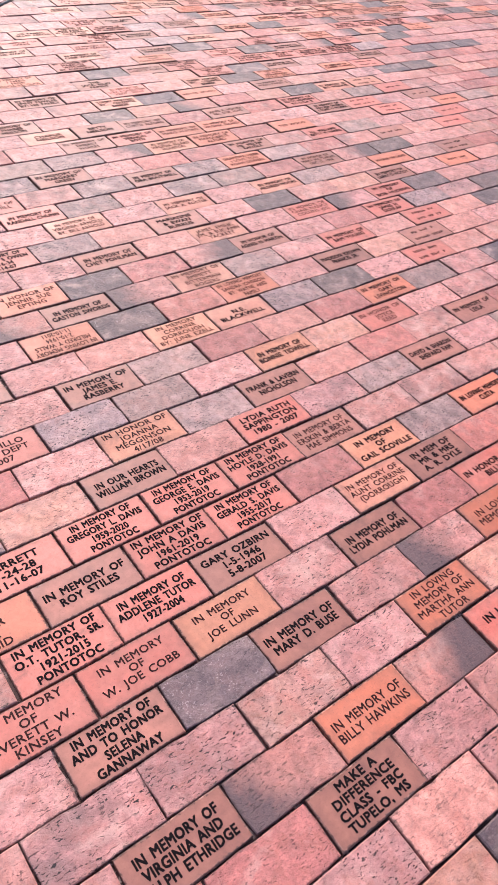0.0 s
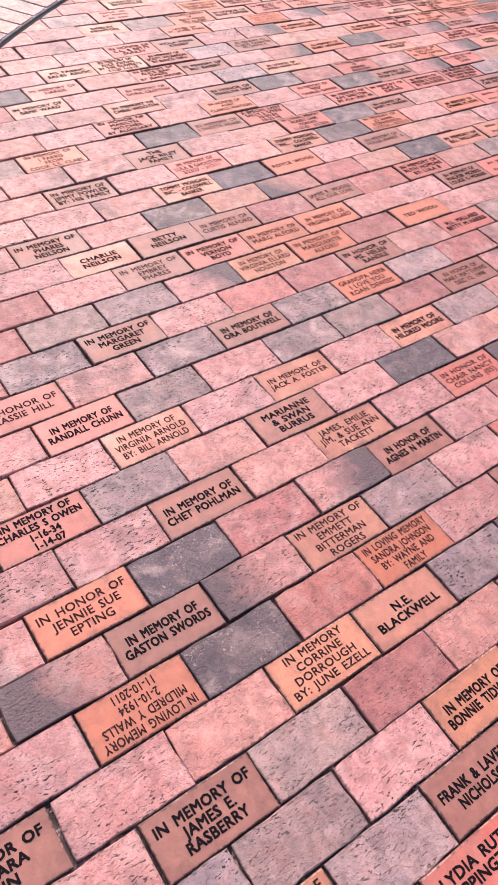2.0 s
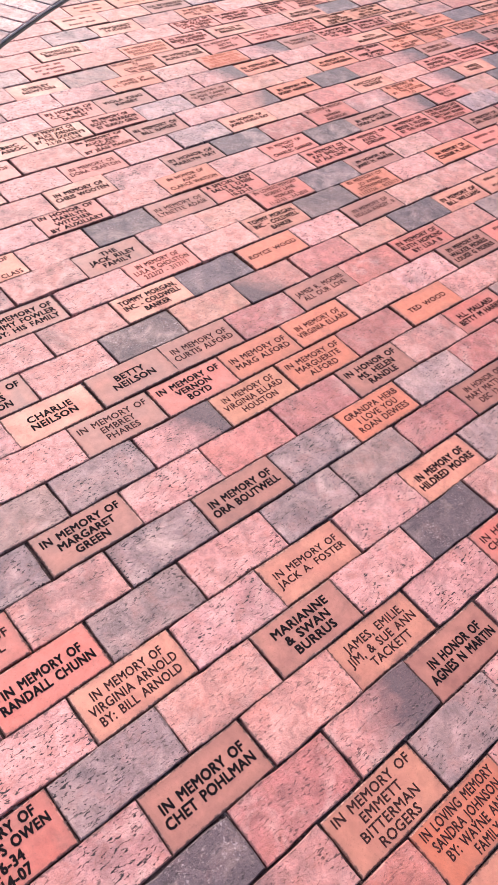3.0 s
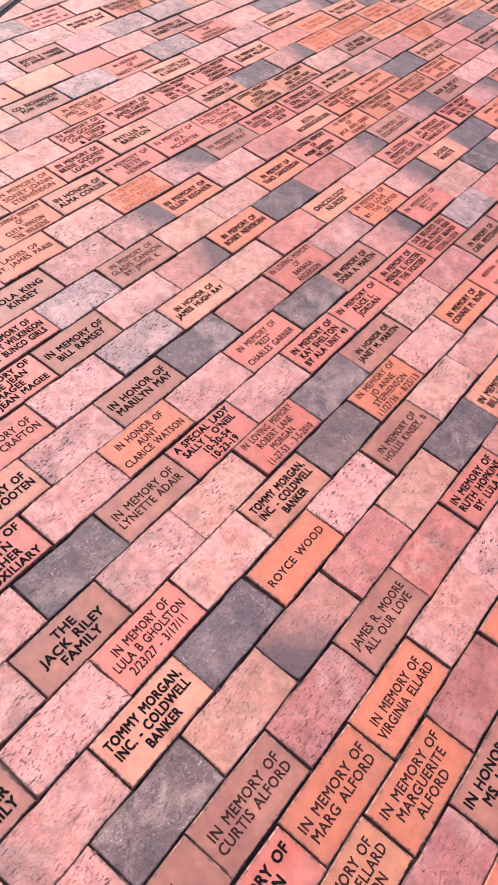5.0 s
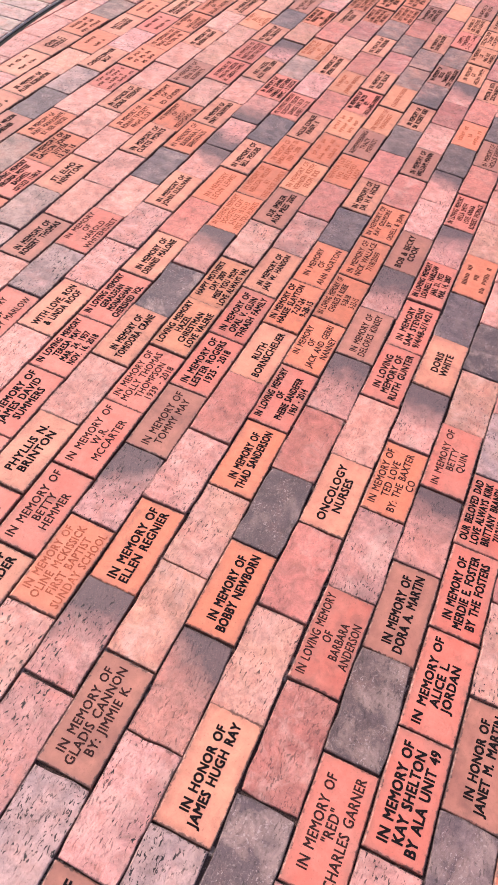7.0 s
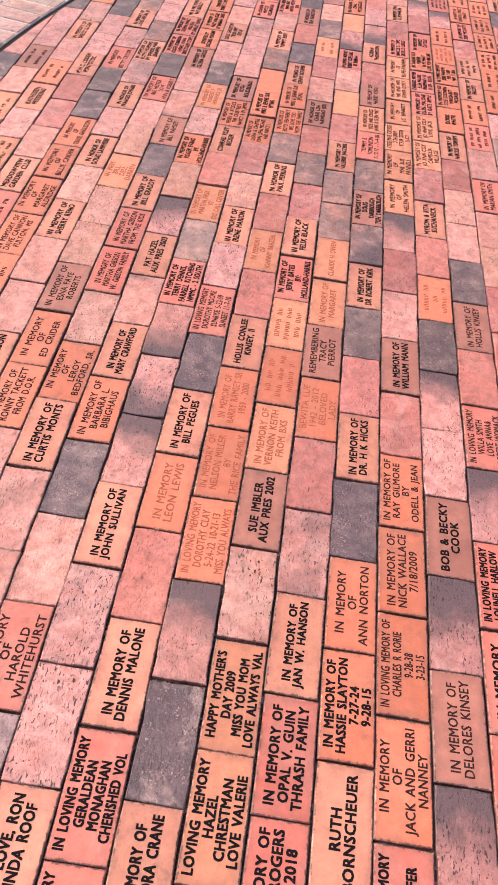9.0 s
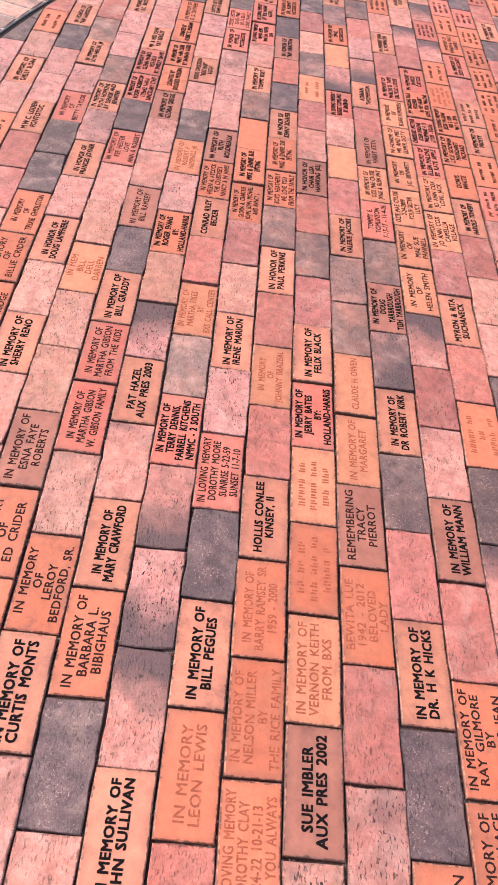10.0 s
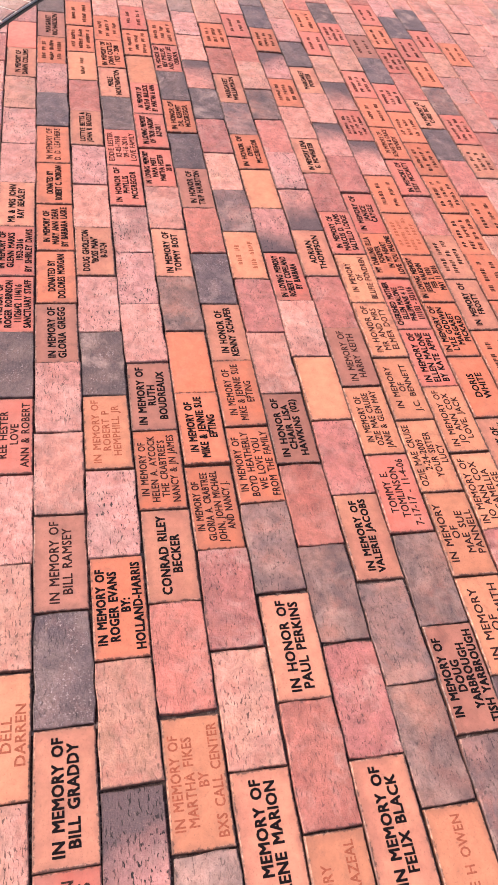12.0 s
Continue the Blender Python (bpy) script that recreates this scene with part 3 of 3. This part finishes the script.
course(3, -5.5, "p | T!=9;=8 | t | B!COL RICHARDSON;POW 1942-1945 | g | S~IN MEMORY;OF;RANDY MARLOW | g | S~IN MEMORY;OF;HAROLD;WHITEHURST | p | d | O~IN MEMORY OF;BARBARA L.;BIBIGHAUS | T!IN MEMORY OF;MARY CRAWFORD | p | T!PAT HAZEL;AUX PRES 2003 | m | t | O!IN MEMORY OF;ROGER EVANS;BY:;HOLLAND-HARRIS | p | Y-IN MEMORY OF;ROBERT P;HEMPHILL JR | d | p | T!DOUG GHOLSTON;\"BOSS MAN\";8-27-24 | p | p | T!LOTTYE BETTS &;JOHN R BEASLEY | r | Y~=8 | O!=9;=11;=10 | O!=8;=10")
course(4, -4, "O~=8;=7 | O~=8;=7 | T | S | p | B!IN MEMORY OF;ROBERT THOMAS | p | p | T!IN MEMORY OF;CURTIS MONTS | O~IN MEMORY;OF;LEROY;BEDFORD, SR. | t | S~IN MEMORY OF;MARTHA GIBSON;W. GIBSON FAMILY | S~IN MEMORY OF;MARTHA GIBSON;FROM THE KIDS | T!IN MEMORY OF;BILL GRADDY | d | B~IN MEMORY OF;BILL RAMSEY | p | p | B!IN MEMORY OF;GLORIA GREGG | O!DONATED BY;DOLORES MORGAN | O!IN MEMORY OF;MARY ANN DEAR;BY BARBARA LASKE | O!DONATED BY;ROBERT C. MORGAN | O~IN MEMORY OF;D. D. LEATHERS | d | p | O!=9;=10;=9 | B!MARGARET;RICHARDSON")
course(5, -2.5, "p | B!BOYCE E HARRIS;JO ANNE HARRIS | p | g | g | T!ST. ELMO;NEWTON | p | O~IN MEMORY OF;RONNY TACKETT;FROM D.O.R. | O~IN MEMORY;OF;ED CRIDER | B~IN MEMORY OF;ESNA FAYE;ROBERTS | t | t | Y-IN MEM;BILL;DELL;DARREN | t | p | S~IN MEMORY OF;REE HESTER;LOVE;ANN & ROBERT | d | S!IN MEMORY OF;ROGER ROBINSON;11/26/42 11/4/16;SANCTUARY STAFF | S!IN MEMORY OF;GLENN MARKS;1952-2016;BY SHIRLEY DAVIS | T!MR & MRS JOHN;RAY BEASLEY | p | p | t | T!IN MEMORY OF;DIANN COLLUMS | S!=8;=9;=8")
course(6, -2, "p | p | T!IN HONOR OF;JAMES SLOAN | O!IN MEMORY OF;DORRIS SMITH;12/21/1927;1 13 16 | S!IN LOVING MEMORY;VIRGINIA MOTEE;BAGWELL;10/13/23 11/8/14 | O!IN MEMORY OF;GASTON JONES;2/17/36;12 26 15 | p | T!IN HONOR OF;DORIS WESSON | p | p | T!IN MEMORY OF;SHERRY RENO | t | T!IN HONOR OF;DOUG LAMPHERE | p | T!IN HONOR OF;FRANCES JOYNER | p | T!IN MEMORY OF;RUTH HOPKINS;BY DENISE AND;JENNIFER | k | p | p | T!IN HONOR OF;E.C. BROWN")
course(7, -1.5, "g | S~=10;=9;=14 | p | T!EUGENE & NADINE;GRAFF | g | O~IN MEMORY OF;AUNT MARGUERITE;BY HER NIECES | p | S!=9;=13;=6;=12 | O~=8;=9;=7 | O~IN MEMORY OF;DAVE CANNON;FULTON, MS | O~IN MEMORY;OF;MARGARET;ALDRIDGE | O~IN MEMORY;OF;BILLIE CRIDER | O~IN MEMORY;OF;TRIXIE GHOLSTON | d | d | S~IN MEMORY;OF;BETTY TAYLOR | p | T!IN MEMORY OF;LOYD HEFLIN, JR | k | r | p | S!IN MEMORY OF;CHARLES CLOSE;FATHER AND;BROTHER")
course(8, -1, "p |  | p | S!=8 | B!WOODROW WILSON;GARDNER | d | g | T!CHRISTOPHER;BOX | p | S!=9;=8 | T!MEADOWVIEW;GARDEN CLUB | p | r | r | T!M.W.C. LODEN;PONTOTOC | p | p | d | T!IN HONOR OF;TRIP HAIRSTON | p")
course(9, 1.5, "p | S~COUNTY;SHERIFF'S DEPT;2009 | T!=8;=7 | T!IN MEMORY OF;ALLEN ROBINSON | t | O~=6;=5 | T!PATTI LOU;JOHNSON | O!=8;=6 | Y~=8;=10;=9 | p | T!KATHLEEN;PETERING | O~=8;=7 | p | T!IN MEMORY OF;SHELLY SLOAN | t | O~=8;=9 | r")
course(10, 4, "p | T!=8;=8 | T!JOHN C.;MOSLEY | O!=9;=8;=9 | g |  |  | Y~=7;=8 | p | B!=9;=9 | p | p | d | d")
course(11, 4.5, "p | p | p | p |  |  |  |  | d | p | p")
course(12, 5, "p")


def word_mesh(lines, name):
    """One letter mesh from text lines, centred, as wide and high as fits a paver's face."""
    cu = bpy.data.curves.new(name, "FONT")
    cu.body = "\n".join(lines)
    cu.align_x, cu.align_y = "CENTER", "CENTER"
    cu.resolution_u, cu.fill_mode = 2, "FRONT"
    cu.size, cu.space_line, cu.space_word, cu.space_character = 1.0, 0.94, 1.5, 1.05
    return new(name, cu)


def thick(me, co, bold):
    """The letters again with bolder strokes: four copies a touch apart, laid in one mesh."""
    shifts = [(bold, bold, 0.0), (-bold, bold, 0.00004), (-bold, -bold, 0.00008), (bold, -bold, 0.00012)]
    polys = [tuple(p.vertices) for p in me.polygons]
    verts, faces = [], []
    for n, s in enumerate(shifts):
        verts += [tuple(v) for v in co + np.array(s)]
        faces += [tuple(i + n * len(co) for i in p) for p in polys]
    bpy.data.meshes.remove(me)
    return mesh_of("lettering", verts, faces, [])


def bars_mesh(lines, name, mat, rng):
    """Worn writing: rows of short bars, a bar a word."""
    verts, faces = [], []
    step = 0.078 / max(len(lines), 2)
    for n, line in enumerate(lines):
        count = int(line[1:])
        y = (len(lines) / 2 - n - 0.5) * step
        h, w = min(0.0145, 0.62 * step), min(0.0148, 0.172 / count)
        words, left = [], count
        while left > 0:
            take = min(left, rng.choice((2, 3, 4, 5)))
            words.append(take)
            left -= take + 1
        total = sum(words) + len(words) - 1
        x = -total * w / 2
        for take in words:
            for letter in range(take):
                tall = h * rng.choice((1.0, 1.0, 0.86))
                short = rng.uniform(0.0, 0.4)
                strokes = [(0.0, 0.27, 0.0, 1.0), (0.43, rng.uniform(0.66, 0.74), *rng.choice(((short, 1.0), (0.0, 1.0 - short))))]
                for n_, (l_, r_, lo, hi) in enumerate(strokes):
                    b, z = len(verts), 0.00004 * n_
                    x0, x1, y0, y1 = x + w * l_, x + w * r_, y + tall * (lo - 0.5), y + tall * (hi - 0.5)
                    verts += [(x0, y0, z), (x1, y0, z), (x1, y1, z), (x0, y1, z)]
                    faces.append((b, b + 1, b + 2, b + 3))
                x += w
            x += w
    return mesh_of(name, verts, faces, [mat])


rng = random.Random(11)
SHAPES = {}
for kind in KINDS:
    engraved = kind.isupper()
    SHAPES[kind] = []
    for n in range(6 if not engraved else 4):
        v, f = paver_shape(LONG - (0.0016 if not engraved else 0.0030), WIDE - (0.0015 if not engraved else 0.0028), rng, 0.0031 if not engraved else 0.0012, 0.0015 if not engraved else 0.0019, 6 if not engraved else 4, 3 if not engraved else 2)
        SHAPES[kind].append(mesh_of("engraved_paver" if engraved else "paver", v, f, [MATS[kind]]))


def spot(row, half, loose=1.0):
    """The place of a paver: a touch out of line, level and height."""
    r = random.Random(row * 7919 + half * 104729 + 5)
    x, y = (half / 2 + 0.5) * LONG + 0.001 * DRIFT.get(row, 0), (row + 0.5) * WIDE
    return pose(x + r.uniform(-1, 1) * 0.0017 * loose, y + r.uniform(-1, 1) * 0.0012 * loose, r.uniform(-1, 1) * 0.0024 * loose,
                r.uniform(-1, 1) * 0.8 * loose, r.uniform(-1, 1) * 0.45 * loose, r.uniform(-1, 1) * 0.6 * loose)


def inside(row, half):
    """Whether all corners of a paver lie within the round field, some or none: 2, 1 or 0."""
    hits = 0
    for dx in (0, 1):
        for dy in (0, 1):
            p = Vector(((half / 2 + dx) * LONG, (row + dy) * WIDE)) - HUB
            hits += p.length < RADIUS
    return 2 if hits == 4 else (1 if hits else 0)


def guess(row, half):
    """A plausible paver where none is known."""
    r = random.Random(row * 31337 + half * 7907 + 3)
    return r.choices(["p", "t", "r", "g", "d", "m"], [34, 14, 14, 10, 9, 5])[0]


LOOKS = {"O": "orange", "S": "salmon-pink", "B": "brown", "T": "tan", "Y": "yellow-orange"}
WRITING = {"!": "with black engraved letters", "~": "with bare engraved letters", "-": "with worn-off engraved letters"}
PLAIN = {"d": "charcoal-grey wire-cut clay paver", "g": "mottled grey wire-cut clay paver", "k": "grey-brown clay paver with rusty clouds", "r": "dusky red wire-cut clay paver",
         "m": "pink clay paver burnt dark at one end", "n": "pink clay paver burnt dark at one end"}
pending = []
for (row, half), word in sorted(LAID.items()):
    if inside(row, half) < 2 or word == "":
        continue
    kind = word[0]
    place = spot(row, half)
    if kind.islower():
        brick = part("brick", SHAPES[kind][(row * 5 + half * 3) % 6], pavement, place)
        if kind in PLAIN:
            tagged(brick, PLAIN[kind])
        continue
    brick = part("engraved_brick", SHAPES[kind][(row * 5 + half * 3) % 4], pavement, place)
    tagged(brick, f"{LOOKS[kind]} clay paver {WRITING[word[1]] if len(word) > 2 else 'with a blank face'}")
    if len(word) < 3:
        continue
    lines = word[2:].split(";")
    mat = INKS[word[1]]
    turned = lines[0].startswith("^")
    lines[0] = lines[0].lstrip("^")
    if lines[0].startswith("="):
        part("lettering", bars_mesh(lines, "lettering", mat, random.Random(row * 13 + half)), brick, pose(0, 0, 0.0005))
    else:
        pending.append((brick, word_mesh(lines, "lettering"), len(lines), mat, turned))

dg = bpy.context.evaluated_depsgraph_get()
dg.update()
for brick, font, count, mat, turned in pending:
    me = bpy.data.meshes.new_from_object(font.evaluated_get(dg))
    co = np.empty(len(me.vertices) * 3)
    me.vertices.foreach_get("co", co)
    co = co.reshape(-1, 3)
    low, high = co.min(0), co.max(0)
    tall = {1: 0.0165, 2: 0.0410, 3: 0.063}.get(count, 0.082) / (high[1] - low[1])
    wide = min(1.06 * tall, 0.172 / (high[0] - low[0]))
    tall = min(tall, 1.6 * wide)
    co = (co - (low + high) / 2) * (wide, tall, 0)
    if turned:
        co[:, :2] *= -1
    bold = 0.00082 if mat is INK else 0.00042
    me = thick(me, co, bold)
    me.materials.clear()
    me.materials.append(mat)
    me.update()
    cu = font.data
    bpy.data.objects.remove(font)
    bpy.data.curves.remove(cu)
    part("lettering", me, brick, pose(0, 0, 0.0005))

# ---- the rest of the field, as one mesh ----
verts, faces, slots = [], [], []
order = list(KINDS)
rng = random.Random(23)
fars = []
for n in range(10):
    fars.append(paver_shape(LONG - 0.0046, WIDE - 0.0042, rng, 0.0011, 0.0022, 3, 2))


def cut_to_round(pts):
    """Clip a plan (list of Vectors) to the round field."""
    out_pts = []
    for n, p in enumerate(pts):
        q = pts[(n + 1) % len(pts)]
        a_in, b_in = (p - HUB).length < RADIUS, (q - HUB).length < RADIUS
        if a_in:
            out_pts.append(p)
        if a_in != b_in:
            lo, hi = (p, q) if a_in else (q, p)
            for _ in range(14):
                mid = (lo + hi) / 2
                lo, hi = (mid, hi) if (mid - HUB).length < RADIUS else (lo, mid)
            out_pts.append(lo)
    return out_pts


for row in range(int((HUB.y - RADIUS) / WIDE) - 2, int((HUB.y + RADIUS) / WIDE) + 2):
    for n in range(int((HUB.x - RADIUS) / LONG) - 2, int((HUB.x + RADIUS) / LONG) + 2):
        half = 2 * n + (row % 2)
        state = inside(row, half)
        if not state or (state == 2 and LAID.get((row, half))):
            continue
        kind = (LAID.get((row, half)) or guess(row, half))[0]
        m, base = spot(row, half), len(verts)
        if state == 2:
            v, f = fars[(row * 3 + half) % 10]
            verts += [tuple(m @ Vector(p)) for p in v]
        else:
            g = 0.0022
            rim = [Vector(((half / 2) * LONG + (g if a < 0.5 else LONG - g) * 1.0, row * WIDE + (g if b < 0.5 else WIDE - g))) for a, b in ((0, 0), (1, 0), (1, 1), (0, 1))]
            rim = cut_to_round(rim)
            if len(rim) < 3:
                continue
            k = len(rim)
            mid = sum(rim, Vector((0, 0))) / k
            verts += [(*(p + (mid - p) * 0.03), 0.0) for p in rim] + [(*p, -0.002) for p in rim] + [(*p, -DEPTH) for p in rim]
            f = [tuple(range(k))] + [(r_ * k + i, (r_ + 1) * k + i, (r_ + 1) * k + (i + 1) % k, r_ * k + (i + 1) % k) for r_ in (0, 1) for i in range(k)]
        faces += [tuple(base + i for i in face) for face in f]
        slots += [order.index(kind)] * len(f)
field = part("brick_field", mesh_of("brick_field", verts, faces, [JOINED[k] for k in order], slots), pavement)
tagged(field, "the far pavers of the round field", kind="stuff")

# ---- pale edging course round the field, laid on end in white mortar ----
INNER, OUTER, COUNT = RADIUS + 0.03, RADIUS + 0.03 + 0.205, 344
ring = disc(INNER, -0.004, COUNT) + disc(OUTER + 0.62, -0.004, COUNT) + disc(INNER, -0.05, COUNT)
ring_faces = [(n, (n + 1) % COUNT, COUNT + (n + 1) % COUNT, COUNT + n) for n in range(COUNT)]
ring_faces = [tuple(reversed(q)) for q in ring_faces] + [(2 * COUNT + n, 2 * COUNT + (n + 1) % COUNT, (n + 1) % COUNT, n) for n in range(COUNT)]
# added dark strip: paints the shade at the bottom of the open gap
gap_strip = disc(RADIUS - 0.004, -0.010, COUNT) + disc(INNER - 0.001, -0.010, COUNT) + disc(RADIUS - 0.004, -0.045, COUNT) + disc(INNER - 0.001, -0.045, COUNT)
gap_strip_faces = [(n, COUNT + n, COUNT + (n + 1) % COUNT, (n + 1) % COUNT) for n in range(COUNT)]
gap_strip_faces += [(COUNT + n, 3 * COUNT + n, 3 * COUNT + (n + 1) % COUNT, COUNT + (n + 1) % COUNT) for n in range(COUNT)]
trim = new("trim", mesh_of("trim", gap_strip, gap_strip_faces, [GAP_SHADE]))
tagged(trim, "dark expansion joint between brick field and edging", "joint", kind="structure")
edging = new("edging", mesh_of("edging", ring, ring_faces, [MORTAR]))
tagged(edging, "ring of pale pink brick in white mortar round the brick field", "edging", kind="structure")
rng = random.Random(5)
pale = [paver("pale_edge_a", (0.52, 0.31, 0.26), (0.56, 0.37, 0.31), (0.3, 0.22, 0.2)), paver("pale_edge_b", (0.50, 0.27, 0.225), (0.47, 0.33, 0.29), (0.28, 0.2, 0.19)),
        paver("pale_edge_c", (0.31, 0.24, 0.21), (0.4, 0.29, 0.25), (0.2, 0.15, 0.14))]
edge_meshes = [mesh_of("edge_paver", *paver_shape(0.2, 0.094, rng, 0.0008, 0.002, 3, 2), [pale[n % 3 if n < 6 else 0]]) for n in range(8)]
FIRST, LAST = math.radians(48), math.radians(136)
step = 2 * math.pi / COUNT
joined_v, joined_f = [], []
for tier in range(4):
    for n in range(COUNT):
        ang = (n + 0.5 * (tier % 2)) * step
        r = INNER + 0.103 + tier * 0.2085
        m = pose(HUB.x + r * math.cos(ang), HUB.y + r * math.sin(ang), rng.uniform(-0.001, 0.001), 0, 0, math.degrees(ang)) 
        if FIRST < ang < LAST and tier == 0:
            part("brick", edge_meshes[rng.randrange(8)], edging, m)
        else:
            v, f = fars[n % 10]
            base = len(joined_v)
            joined_v += [tuple(m @ Vector((p[0], p[1] * 0.95, p[2]))) for p in v]
            joined_f += [tuple(base + i for i in face) for face in f]
rest = part("edge_bricks", mesh_of("edge_bricks", joined_v, joined_f, [paver("pale_edge_far", (0.52, 0.30, 0.25), (0.54, 0.35, 0.30), (0.3, 0.22, 0.2), joined=True)]), edging)
tagged(rest, "the rest of the pale brick ring", kind="stuff")
